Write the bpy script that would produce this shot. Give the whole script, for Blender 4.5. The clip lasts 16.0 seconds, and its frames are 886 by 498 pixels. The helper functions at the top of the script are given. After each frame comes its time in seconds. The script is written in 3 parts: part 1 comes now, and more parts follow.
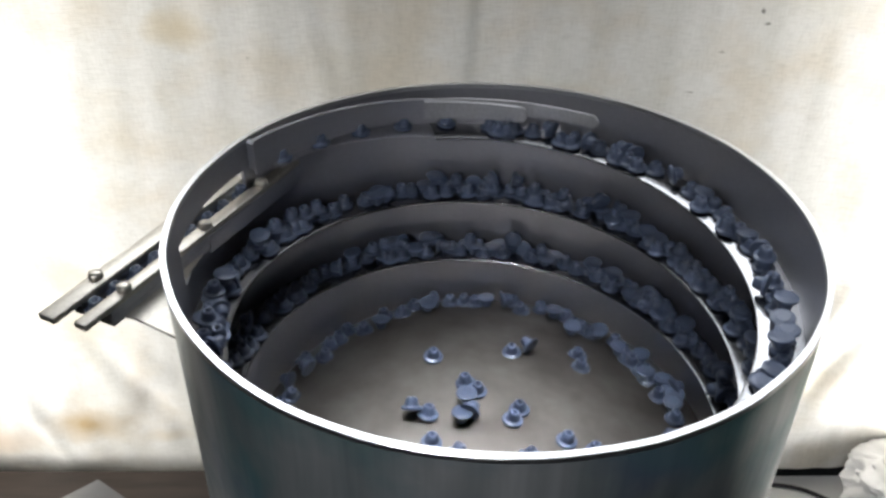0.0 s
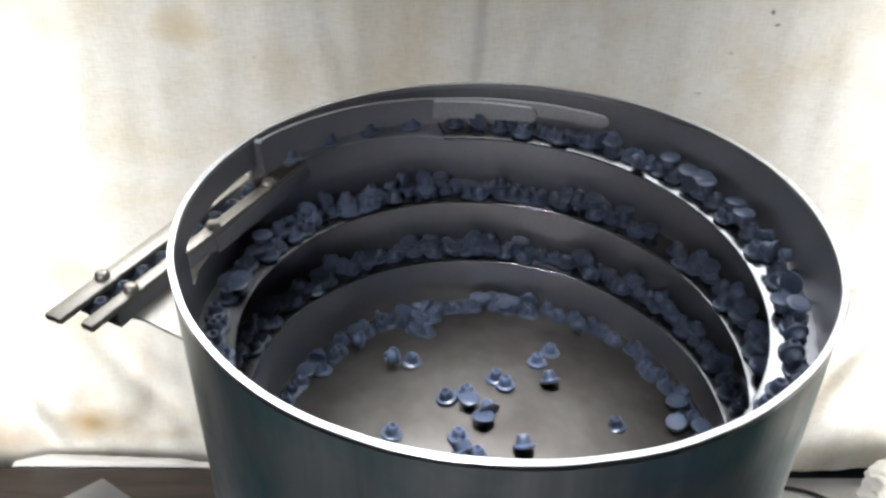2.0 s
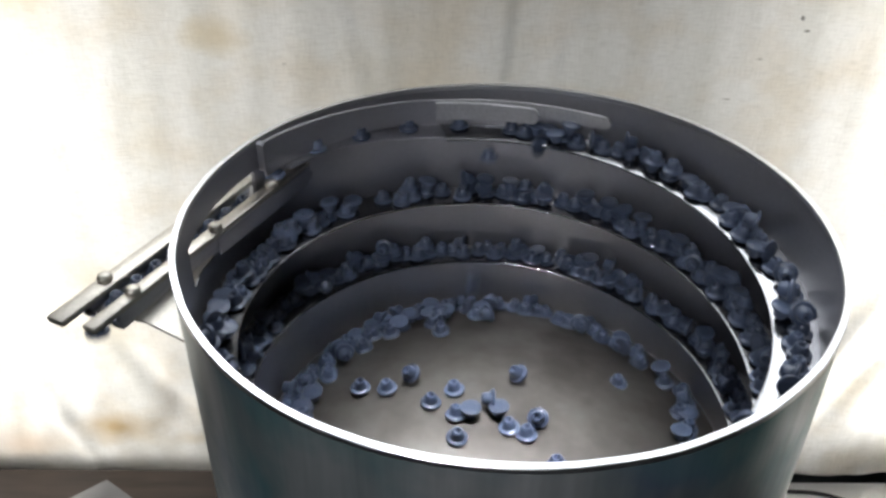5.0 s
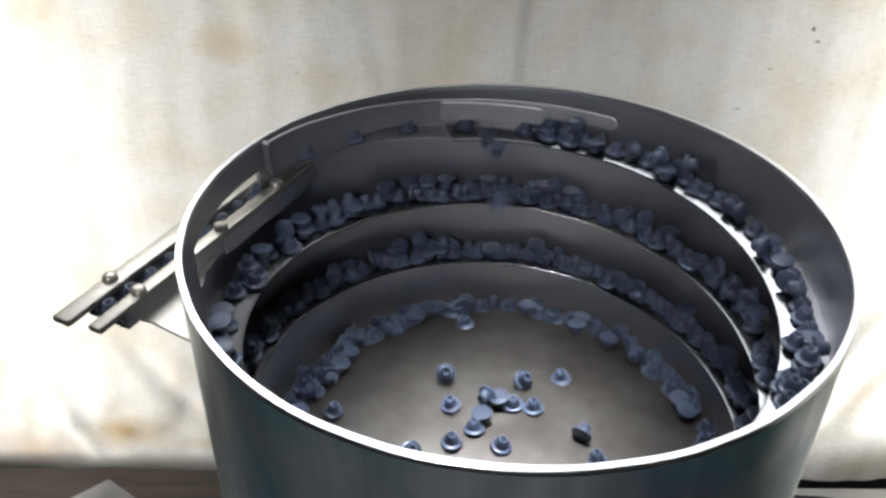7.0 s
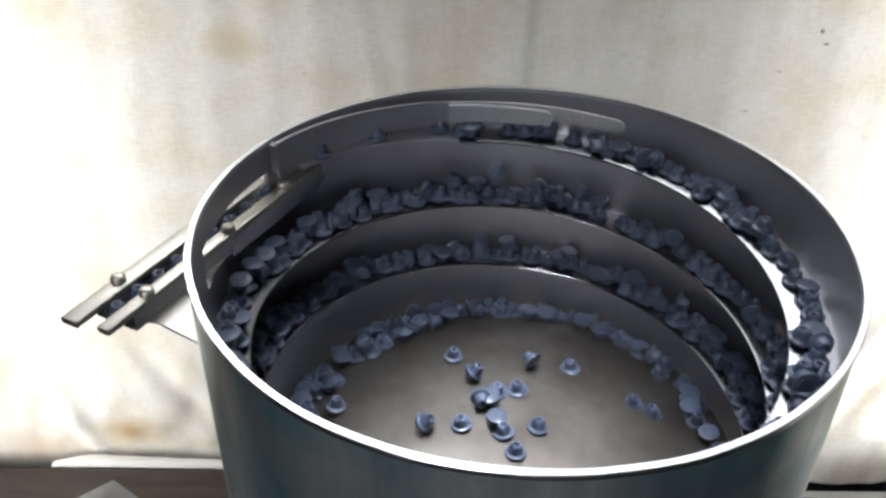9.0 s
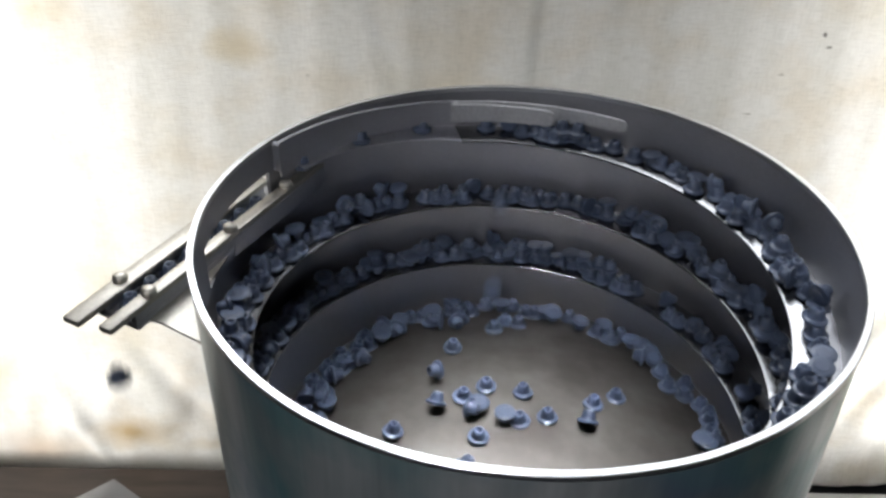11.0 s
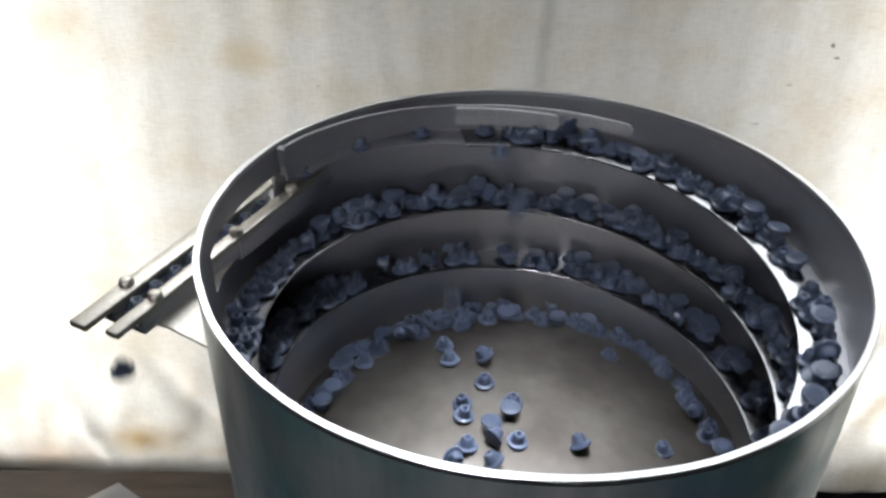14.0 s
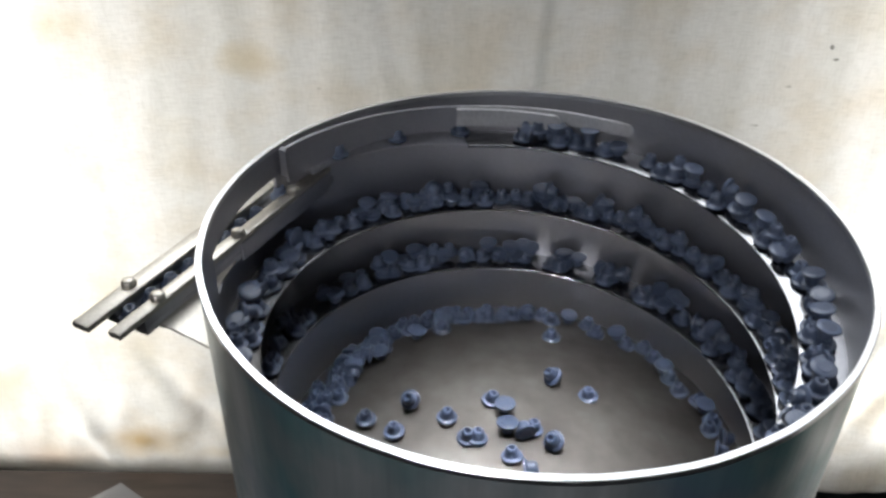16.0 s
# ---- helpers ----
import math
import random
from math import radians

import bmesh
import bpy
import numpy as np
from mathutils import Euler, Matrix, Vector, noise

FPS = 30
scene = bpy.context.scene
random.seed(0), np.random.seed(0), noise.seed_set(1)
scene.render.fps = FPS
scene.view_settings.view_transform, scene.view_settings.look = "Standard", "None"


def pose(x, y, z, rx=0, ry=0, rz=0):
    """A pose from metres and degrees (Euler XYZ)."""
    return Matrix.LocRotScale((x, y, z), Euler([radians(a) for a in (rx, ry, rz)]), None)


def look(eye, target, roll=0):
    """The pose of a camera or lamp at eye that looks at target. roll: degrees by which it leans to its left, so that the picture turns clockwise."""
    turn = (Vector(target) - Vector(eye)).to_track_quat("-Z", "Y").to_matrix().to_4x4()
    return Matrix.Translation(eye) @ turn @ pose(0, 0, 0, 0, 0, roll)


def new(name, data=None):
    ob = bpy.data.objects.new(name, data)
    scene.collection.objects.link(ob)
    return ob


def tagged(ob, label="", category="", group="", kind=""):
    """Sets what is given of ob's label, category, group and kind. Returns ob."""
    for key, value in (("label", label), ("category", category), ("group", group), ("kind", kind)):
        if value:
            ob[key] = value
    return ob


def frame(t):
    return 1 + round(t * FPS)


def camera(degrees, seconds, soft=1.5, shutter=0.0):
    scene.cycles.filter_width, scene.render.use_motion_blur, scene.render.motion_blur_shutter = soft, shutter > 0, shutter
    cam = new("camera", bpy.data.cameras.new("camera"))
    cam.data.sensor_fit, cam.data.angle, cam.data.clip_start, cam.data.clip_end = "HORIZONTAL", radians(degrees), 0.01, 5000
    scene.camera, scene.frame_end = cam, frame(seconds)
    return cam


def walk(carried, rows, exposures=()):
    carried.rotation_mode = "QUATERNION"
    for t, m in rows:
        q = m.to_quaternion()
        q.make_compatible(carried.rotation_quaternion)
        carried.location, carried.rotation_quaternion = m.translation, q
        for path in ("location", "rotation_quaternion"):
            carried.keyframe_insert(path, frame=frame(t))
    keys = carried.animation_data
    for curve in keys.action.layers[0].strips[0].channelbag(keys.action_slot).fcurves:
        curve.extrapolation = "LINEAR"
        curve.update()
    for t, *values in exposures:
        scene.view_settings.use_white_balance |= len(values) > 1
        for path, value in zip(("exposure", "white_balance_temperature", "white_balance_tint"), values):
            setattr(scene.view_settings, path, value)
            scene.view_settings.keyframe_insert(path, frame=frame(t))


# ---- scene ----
cam = camera(53.0, 16.0, soft=2.8, shutter=0.5)

# t, x, y, z, rx, ry, rz
CAMERA_PATH = [
    (0.0, 0.0199, -0.5373, 0.3476, 54.955, -0.412, 6.031),
    (0.5, 0.0229, -0.5380, 0.3493, 54.780, -0.389, 6.317),
    (1.0, 0.0194, -0.5352, 0.3491, 54.780, -0.556, 6.231),
    (1.5, 0.0149, -0.5311, 0.3476, 54.694, -0.518, 6.248),
    (2.0, 0.0141, -0.5312, 0.3473, 54.747, -0.581, 6.347),
    (2.5, 0.0159, -0.5313, 0.3477, 54.816, -0.490, 6.299),
    (3.0, 0.0182, -0.5337, 0.3485, 54.766, -0.279, 6.406),
    (3.5, 0.0203, -0.5355, 0.3495, 54.660, -0.420, 6.463),
    (4.0, 0.0206, -0.5333, 0.3486, 54.725, -0.279, 6.525),
    (6.5, 0.0095, -0.5287, 0.3474, 54.799, -0.454, 6.718),
    (7.0, 0.0104, -0.5279, 0.3473, 54.719, -0.532, 6.638),
    (7.5, 0.0067, -0.5249, 0.3459, 54.666, -0.647, 6.702),
    (8.0, 0.0044, -0.5244, 0.3469, 54.664, -0.640, 6.745),
    (8.5, 0.0050, -0.5269, 0.3481, 54.796, -0.659, 6.784),
    (9.0, 0.0048, -0.5275, 0.3480, 54.770, -0.664, 6.784),
    (11.5, 0.0021, -0.5262, 0.3474, 54.722, -0.783, 6.868),
    (12.0, 0.0014, -0.5264, 0.3484, 54.836, -0.760, 6.825),
    (12.5, 0.0006, -0.5277, 0.3500, 54.897, -0.814, 6.895),
    (13.0, 0.0012, -0.5280, 0.3490, 54.972, -0.615, 6.760),
    (13.5, -0.0002, -0.5264, 0.3489, 54.770, -0.765, 6.879),
    (14.0, -0.0006, -0.5261, 0.3486, 54.863, -0.682, 6.917),
    (14.5, 0.0025, -0.5288, 0.3488, 54.893, -0.494, 6.752),
    (15.0, 0.0031, -0.5297, 0.3502, 54.981, -0.441, 6.966),
    (15.5, 0.0016, -0.5274, 0.3493, 54.860, -0.436, 6.798),
    (16.0, -0.0001, -0.5278, 0.3504, 54.865, -0.548, 6.942),
]
CLOTH_SWAY = [
    (0.0, -0.0325, 0.0193),
    (0.5, -0.0336, 0.0161),
    (1.0, -0.0324, 0.0153),
    (1.5, -0.0323, 0.0156),
    (2.0, -0.0331, 0.0178),
    (2.5, -0.0304, 0.0144),
    (3.0, -0.0268, 0.0090),
    (3.5, -0.0215, 0.0086),
    (4.0, -0.0079, 0.0118),
    (6.5, 0.0040, 0.0033),
    (7.0, 0.0091, -0.0013),
    (7.5, 0.0118, -0.0026),
    (8.0, 0.0120, 0.0011),
    (8.5, 0.0118, -0.0013),
    (9.0, 0.0122, -0.0005),
    (11.5, 0.0140, -0.0084),
    (12.0, 0.0163, -0.0117),
    (12.5, 0.0185, -0.0110),
    (13.0, 0.0210, -0.0144),
    (13.5, 0.0199, -0.0144),
    (14.0, 0.0203, -0.0143),
    (14.5, 0.0217, -0.0141),
    (15.0, 0.0185, -0.0132),
    (15.5, 0.0171, -0.0123),
    (16.0, 0.0195, -0.0163),
]
walk(cam, [(t, pose(x, y, z, a, b, c)) for t, x, y, z, a, b, c in CAMERA_PATH])

# ---- light ----
world = bpy.data.worlds.new("world")
scene.world = world
world.use_nodes = True
world.node_tree.nodes["Background"].inputs[0].default_value = (0.75, 0.85, 1.0, 1)
world.node_tree.nodes["Background"].inputs[1].default_value = 0.25
scene.view_settings.exposure = 0.0

WALL_TURN = 6.5
SET = Matrix.Rotation(radians(WALL_TURN), 4, "Z")
TABLE_Z = -0.80
CLOTH_Y = 0.50
CLOTH_TOP = 0.38


def strip_light(name, eye, target, w, h, watts, colour, spread=180):
    data = bpy.data.lights.new(name, "AREA")
    data.shape, data.size, data.size_y, data.energy, data.color = "RECTANGLE", w, h, watts, colour
    data.spread = radians(spread)
    ob = new(name, data)
    ob.matrix_world = SET @ look(eye, target)
    return ob


strip_light("side_light_left", (-0.92, 0.11, -0.24), (-0.60, 0.50, -0.26), 0.25, 1.1, 5.9, (1.0, 0.98, 0.95), 116)
strip_light("side_light_right", (1.00, 0.10, -0.22), (0.80, 0.50, -0.20), 0.25, 1.6, 12.5, (1.0, 0.98, 0.95), 84)
# unseen strip over the cloth, added to whiten the rim, bars and track
strip_light("back_window_light", (-0.06, 0.50, 0.57), (0.0, -0.20, -0.06), 1.3, 0.32, 2.1, (0.90, 0.94, 1.0), 80)
# unseen narrow beam, added so the floor comes out brighter than the tracks
strip_light("key_spot_light", (0.0, 0.02, 1.90), (0.0, -0.03, -0.20), 0.14, 0.14, 0.72, (0.88, 0.91, 1.0), 12)
# unseen fill, added to lift the bowl's back walls and outer left side
strip_light("front_window_light", (-0.45, -1.30, 0.78), (0.0, 0.10, -0.22), 0.5, 0.3, 0.62, (0.92, 0.94, 1.0), 38)


# ---- materials ----
def material(name, base, rough, metal=0.0):
    m = bpy.data.materials.new(name)
    m.use_nodes = True
    t = m.node_tree
    b = t.nodes["Principled BSDF"]
    b.inputs["Base Color"].default_value = (*base, 1)
    b.inputs["Roughness"].default_value = rough
    b.inputs["Metallic"].default_value = metal
    return m, t, b


def noise_tex(t, scale, detail=4.0, stretch=(1, 1, 1), coord="Object"):
    c = t.nodes.new("ShaderNodeTexCoord")
    mp = t.nodes.new("ShaderNodeMapping")
    mp.inputs["Scale"].default_value = stretch
    n = t.nodes.new("ShaderNodeTexNoise")
    n.inputs["Scale"].default_value = scale
    n.inputs["Detail"].default_value = detail
    t.links.new(c.outputs[coord], mp.inputs[0])
    t.links.new(mp.outputs[0], n.inputs["Vector"])
    return n.outputs["Fac"]


def ramp(t, fac, stops):
    r = t.nodes.new("ShaderNodeValToRGB")
    e = r.color_ramp.elements
    while len(e) < len(stops):
        e.new(0.5)
    for el, (p, col) in zip(e, stops):
        el.position, el.color = p, (*col, 1)
    t.links.new(fac, r.inputs[0])
    return r.outputs[0]


def mix(t, fac, a, b, mode="MIX"):
    m = t.nodes.new("ShaderNodeMix")
    m.data_type, m.blend_type = "RGBA", mode
    for sock, val in ((m.inputs[0], fac), (m.inputs[6], a), (m.inputs[7], b)):
        if isinstance(val, (int, float)):
            sock.default_value = val
        elif isinstance(val, tuple):
            sock.default_value = (*val, 1)
        else:
            t.links.new(val, sock)
    return m.outputs[2]


def bump(t, b, height, strength, distance):
    n = t.nodes.new("ShaderNodeBump")
    n.inputs["Strength"].default_value = strength
    n.inputs["Distance"].default_value = distance
    t.links.new(height, n.inputs["Height"])
    t.links.new(n.outputs[0], b.inputs["Normal"])


def steel(name, lo, hi, rough_lo, rough_hi, scratch=(6, 6, 60)):
    m, t, b = material(name, lo, rough_lo, 1.0)
    fine = noise_tex(t, 40, 5, scratch)
    wide = noise_tex(t, 7, 3)
    col = mix(t, wide, lo, hi)
    t.links.new(mix(t, 0.25, col, ramp(t, fine, [(0.3, tuple(0.6 * c for c in lo)), (0.7, tuple(1.2 * c for c in hi))])), b.inputs["Base Color"])
    r = t.nodes.new("ShaderNodeMapRange")
    r.inputs["To Min"].default_value, r.inputs["To Max"].default_value = rough_lo, rough_hi
    t.links.new(wide, r.inputs["Value"])
    t.links.new(r.outputs[0], b.inputs["Roughness"])
    bump(t, b, fine, 0.12, 0.0006)
    return m


STEEL_WALL = steel("brushed_steel", (0.50, 0.50, 0.525), (0.63, 0.625, 0.655), 0.36, 0.48)
STEEL_TRACK = steel("polished_track_steel", (0.21, 0.21, 0.215), (0.28, 0.28, 0.285), 0.17, 0.25, (9, 9, 9))


def floor_steel():
    m, t, b = material("worn_floor_steel", (0.2, 0.18, 0.16), 0.58, 1.0)
    wide = noise_tex(t, 11, 4)
    c = ramp(t, wide, [(0.34, (0.090, 0.081, 0.072)), (0.50, (0.135, 0.124, 0.110)), (0.68, (0.190, 0.178, 0.160))])
    c = mix(t, 0.2, c, ramp(t, noise_tex(t, 90, 4), [(0.3, (0.6, 0.6, 0.6)), (0.7, (1, 1, 1))]), "MULTIPLY")
    t.links.new(c, b.inputs["Base Color"])
    t.links.new(ramp(t, wide, [(0.3, (0.62, 0.62, 0.62)), (0.7, (0.46, 0.46, 0.46))]), b.inputs["Roughness"])
    bump(t, b, noise_tex(t, 160, 3), 0.05, 0.0004)
    return m


STEEL_FLOOR = floor_steel()
STEEL_RIM = steel("ground_rim_steel", (0.84, 0.84, 0.84), (0.90, 0.90, 0.89), 0.26, 0.36)
STEEL_BAR = steel("machined_bar_steel", (0.50, 0.47, 0.41), (0.64, 0.60, 0.53), 0.38, 0.52, (8, 8, 8))
STEEL_GUARD = steel("pale_guard_steel", (0.58, 0.58, 0.58), (0.70, 0.70, 0.71), 0.50, 0.62, (8, 8, 8))


def outer_steel():
    """Hand-polished sheet: reflections painted in as upright streaks and teal-to-violet tints; dull patches."""
    m, t, b = material("polished_outer_steel", (0.4, 0.42, 0.43), 0.3, 0.72)
    streak = noise_tex(t, 9, 4, (1.6, 1.6, 0.25))
    fine = noise_tex(t, 60, 4, (3, 3, 0.15))
    patch = noise_tex(t, 14, 4)
    tint = noise_tex(t, 6, 3)
    c = ramp(t, streak, [(0.32, (0.22, 0.28, 0.29)), (0.50, (0.42, 0.46, 0.46)), (0.66, (0.64, 0.66, 0.66))])
    c = mix(t, ramp(t, patch, [(0.42, (0, 0, 0)), (0.66, (0.75, 0.75, 0.75))]), c, ramp(t, tint, [(0.40, (0.10, 0.29, 0.29)), (0.52, (0.14, 0.27, 0.34)), (0.62, (0.17, 0.19, 0.33))]))
    c = mix(t, 0.3, c, ramp(t, fine, [(0.3, (0.5, 0.5, 0.5)), (0.7, (1, 1, 1))]), "MULTIPLY")
    t.links.new(c, b.inputs["Base Color"])
    t.links.new(ramp(t, patch, [(0.3, (0.34, 0.34, 0.34)), (0.7, (0.52, 0.52, 0.52))]), b.inputs["Roughness"])
    bump(t, b, fine, 0.10, 0.0006)
    return m


STEEL_OUT = outer_steel()

RUBBER, _t, _b = material("blue_grey_rubber", (0.10, 0.13, 0.19), 0.30)
_r = _t.nodes.new("ShaderNodeObjectInfo")
_t.links.new(ramp(_t, _r.outputs["Random"], [(0.0, (0.045, 0.059, 0.093)), (1.0, (0.082, 0.106, 0.165))]), _b.inputs["Base Color"])
bump(_t, _b, noise_tex(_t, 600, 3), 0.08, 0.0004)

RUBBER_ROWS, _t, _b = material("blue_grey_rubber_rows", (0.10, 0.13, 0.19), 0.30)
_r = _t.nodes.new("ShaderNodeNewGeometry")
_t.links.new(ramp(_t, _r.outputs["Random Per Island"], [(0.0, (0.045, 0.059, 0.093)), (1.0, (0.082, 0.106, 0.165))]), _b.inputs["Base Color"])
bump(_t, _b, noise_tex(_t, 600, 3), 0.08, 0.0004)

CLOTH, _t, _b = material("stained_cotton_cloth", (0.78, 0.75, 0.66), 0.95)
_weave = noise_tex(_t, 55, 5, (1.0, 1, 11))
_weave2 = noise_tex(_t, 55, 5, (11, 1, 1.0))
_stain = noise_tex(_t, 3.2, 5)
_c = ramp(_t, _stain, [(0.30, (0.80, 0.795, 0.78)), (0.58, (0.77, 0.762, 0.735)), (0.70, (0.68, 0.645, 0.56)), (0.8, (0.73, 0.71, 0.65))])
_blotch = noise_tex(_t, 9, 6, (1, 1, 1.3))
_c = mix(_t, ramp(_t, _blotch, [(0.45, (0, 0, 0)), (0.66, (0.55, 0.55, 0.55))]), _c, (0.68, 0.605, 0.49))
_drip = noise_tex(_t, 16, 5, (1, 1, 0.10))
_c = mix(_t, 0.35, _c, ramp(_t, _drip, [(0.34, (0.64, 0.645, 0.60)), (0.60, (1, 1, 1))]), "MULTIPLY")
_c = mix(_t, 0.20, _c, ramp(_t, _weave, [(0.36, (0.45, 0.43, 0.36)), (0.54, (0.95, 0.94, 0.90))]), "MULTIPLY")
_c = mix(_t, 0.16, _c, ramp(_t, _weave2, [(0.36, (0.5, 0.47, 0.38)), (0.54, (0.95, 0.94, 0.90))]), "MULTIPLY")


def stain(t, c, x, z, rx, rz, colour, strength, rough):
    """A soft-edged stain on the cloth at x, z."""
    tc = t.nodes.new("ShaderNodeTexCoord")
    mp = t.nodes.new("ShaderNodeMapping")
    mp.vector_type = "TEXTURE"
    mp.inputs["Location"].default_value = (x, 0, z)
    mp.inputs["Scale"].default_value = (rx, 10, rz)
    ln = t.nodes.new("ShaderNodeVectorMath")
    ln.operation = "LENGTH"
    ad = t.nodes.new("ShaderNodeMath")
    ad.operation = "MULTIPLY_ADD"
    ad.inputs[1].default_value = rough
    t.links.new(tc.outputs["Object"], mp.inputs[0])
    t.links.new(mp.outputs[0], ln.inputs[0])
    t.links.new(noise_tex(t, 1.4 / max(rx, 0.012), 4), ad.inputs[0])
    t.links.new(ln.outputs["Value"], ad.inputs[2])
    k = strength
    f = ramp(t, ad.outputs[0], [(0.25 + rough * 0.35, (k, k, k)), (0.95, (0, 0, 0))])
    return mix(t, f, c, colour)


for _s in ((-0.318, -0.075, 0.075, 0.055, (0.52, 0.42, 0.24), 0.55, 0.7), (-0.575, -0.752, 0.120, 0.085, (0.40, 0.29, 0.15), 0.95, 0.7), (-0.45, -0.78, 0.09, 0.03, (0.55, 0.47, 0.34), 0.5, 0.7),
           (-0.56, -0.03, 0.10, 0.05, (0.56, 0.46, 0.28), 0.4, 0.7), (-0.80, -0.64, 0.13, 0.14, (0.56, 0.42, 0.31), 0.65, 0.7), (-0.74, -0.79, 0.15, 0.07, (0.55, 0.42, 0.32), 0.6, 0.7),
           (0.389, -0.048, 0.010, 0.014, (0.10, 0.09, 0.08), 0.8, 1.3), (0.398, -0.064, 0.012, 0.007, (0.12, 0.11, 0.09), 0.8, 1.3), (0.318, -0.155, 0.016, 0.004, (0.2, 0.18, 0.14), 0.7, 0.9),
           (0.347, -0.101, 0.012, 0.004, (0.25, 0.22, 0.17), 0.6, 0.9), (-0.237, -0.110, 0.010, 0.008, (0.2, 0.18, 0.14), 0.6, 1.2)):
    _c = stain(_t, _c, *_s)
_t.links.new(_c, _b.inputs["Base Color"])
_crease = noise_tex(_t, 26, 6, (1, 1, 0.7))
bump(_t, _b, mix(_t, 0.5, _weave, _crease), 0.5, 0.004)

WOOD, _t, _b = material("dark_table_board", (0.06, 0.045, 0.035), 0.55)
_t.links.new(ramp(_t, noise_tex(_t, 9, 5, (1, 6, 1)), [(0.3, (0.024, 0.017, 0.014)), (0.7, (0.058, 0.042, 0.035))]), _b.inputs["Base Color"])
bump(_t, _b, noise_tex(_t, 80, 4), 0.1, 0.001)

PAPER, _t, _b = material("white_board", (0.8, 0.8, 0.78), 0.6)
_t.links.new(ramp(_t, noise_tex(_t, 14, 4), [(0.3, (0.80, 0.80, 0.79)), (0.7, (0.88, 0.88, 0.87))]), _b.inputs["Base Color"])
BAG, _t, _b = material("clear_plastic_film", (0.42, 0.42, 0.44), 0.18)
_b.inputs["Transmission Weight"].default_value = 0.45
BAGW, _t, _b = material("white_plastic_film", (0.8, 0.8, 0.8), 0.35)
CABLE, _t, _b = material("black_cable", (0.02, 0.02, 0.022), 0.45)
ROOM, _t, _b = material("dim_room_paint", (0.10, 0.11, 0.12), 0.8)
_t.links.new(ramp(_t, noise_tex(_t, 2, 4), [(0.3, (0.09, 0.10, 0.11)), (0.7, (0.13, 0.14, 0.15))]), _b.inputs["Base Color"])


# ---- mesh helpers ----
def mesh_of(bm, name, mat, smooth=True):
    bmesh.ops.recalc_face_normals(bm, faces=bm.faces)
    me = bpy.data.meshes.new(name)
    bm.to_mesh(me)
    bm.free()
    me.materials.append(mat)
    if smooth:
        me.polygons.foreach_set("use_smooth", [True] * len(me.polygons))
        me.set_sharp_from_angle(angle=radians(38))
    return me


def part(name, bm, mat, parent, label="", smooth=True):
    ob = new(name, mesh_of(bm, name, mat, smooth))
    if parent:
        ob.parent = parent
    if label:
        ob["label"] = label
    return ob


def box(bm, x0, x1, y0, y1, z0, z1, bevel=0.0, m=None):
    r = bmesh.ops.create_cube(bm, size=1)
    vs = r["verts"]
    for v in vs:
        v.co = Vector((x0 + (v.co.x + 0.5) * (x1 - x0), y0 + (v.co.y + 0.5) * (y1 - y0), z0 + (v.co.z + 0.5) * (z1 - z0)))
    if bevel:
        es = list({e for v in vs for e in v.link_edges})
        r = bmesh.ops.bevel(bm, geom=es, offset=bevel, segments=2, affect="EDGES", profile=0.5)
        vs = list({v for f in r["faces"] for v in f.verts} | {v for v in vs if v.is_valid})
    if m:
        for v in vs:
            v.co = m @ v.co
    return vs


def lathe(bm, profile, n, a0=0.0, a1=360.0, close=False):
    """Turn a profile of (r, z) round the z axis; close joins its last point to its first."""
    whole = abs(a1 - a0) >= 359.9
    cols = []
    for i in range(n if whole else n + 1):
        a = radians(a0 + (a1 - a0) * i / n)
        cols.append([bm.verts.new((r * math.cos(a), r * math.sin(a), z)) for r, z in profile])
    m = len(profile)
    for i in range(n):
        c, d = cols[i], cols[(i + 1) % len(cols)]
        for j in range(m if close else m - 1):
            k = (j + 1) % m
            bm.faces.new((c[j], d[j], d[k], c[k]))
    if close and not whole:
        bm.faces.new(cols[0])
        bm.faces.new(cols[-1])
    return cols


# ---- room ----
def room():
    def slab(name, x0, x1, y0, y1, z0, z1, label, mat):
        bm = bmesh.new()
        box(bm, x0, x1, y0, y1, z0, z1)
        ob = part(name, bm, mat, None, smooth=False)
        ob.matrix_world = SET
        return tagged(ob, label, "room", "", "structure")
    slab("floor", -2.2, 2.2, -2.6, 1.2, -1.66, -1.6, "dim grey workshop floor", ROOM)
    slab("wall_back", -2.2, 2.2, 1.2, 1.3, -1.66, 2.7, "dim painted workshop wall behind the cloth", ROOM)
    slab("wall_front", -2.2, 2.2, -2.7, -2.6, -1.66, 2.7, "dim painted workshop wall", ROOM)
    slab("wall_left", -2.3, -2.2, -2.7, 1.3, -1.66, 2.7, "dim painted workshop wall", ROOM)
    slab("wall_right", 2.2, 2.3, -2.7, 1.3, -1.66, 2.7, "dim painted workshop wall", ROOM)
    slab("ceiling", -2.3, 2.3, -2.7, 1.3, 2.7, 2.76, "dim painted workshop ceiling", ROOM)


def table():
    top = new("worktable")
    top.matrix_world = SET @ pose(0, 0, TABLE_Z)
    tagged(top, "dark brown wooden worktable under the bowl feeder", "table")
    bm = bmesh.new()
    box(bm, -1.3, 0.325, -0.45, 0.462, -0.04, 0.0, 0.004)
    part("tabletop", bm, WOOD, top)
    for x in (-1.22, 0.26):
        for y in (-0.38, 0.36):
            bm = bmesh.new()
            box(bm, x - 0.03, x + 0.03, y - 0.03, y + 0.03, -0.80, -0.04, 0.003)
            part("leg", bm, WOOD, top)


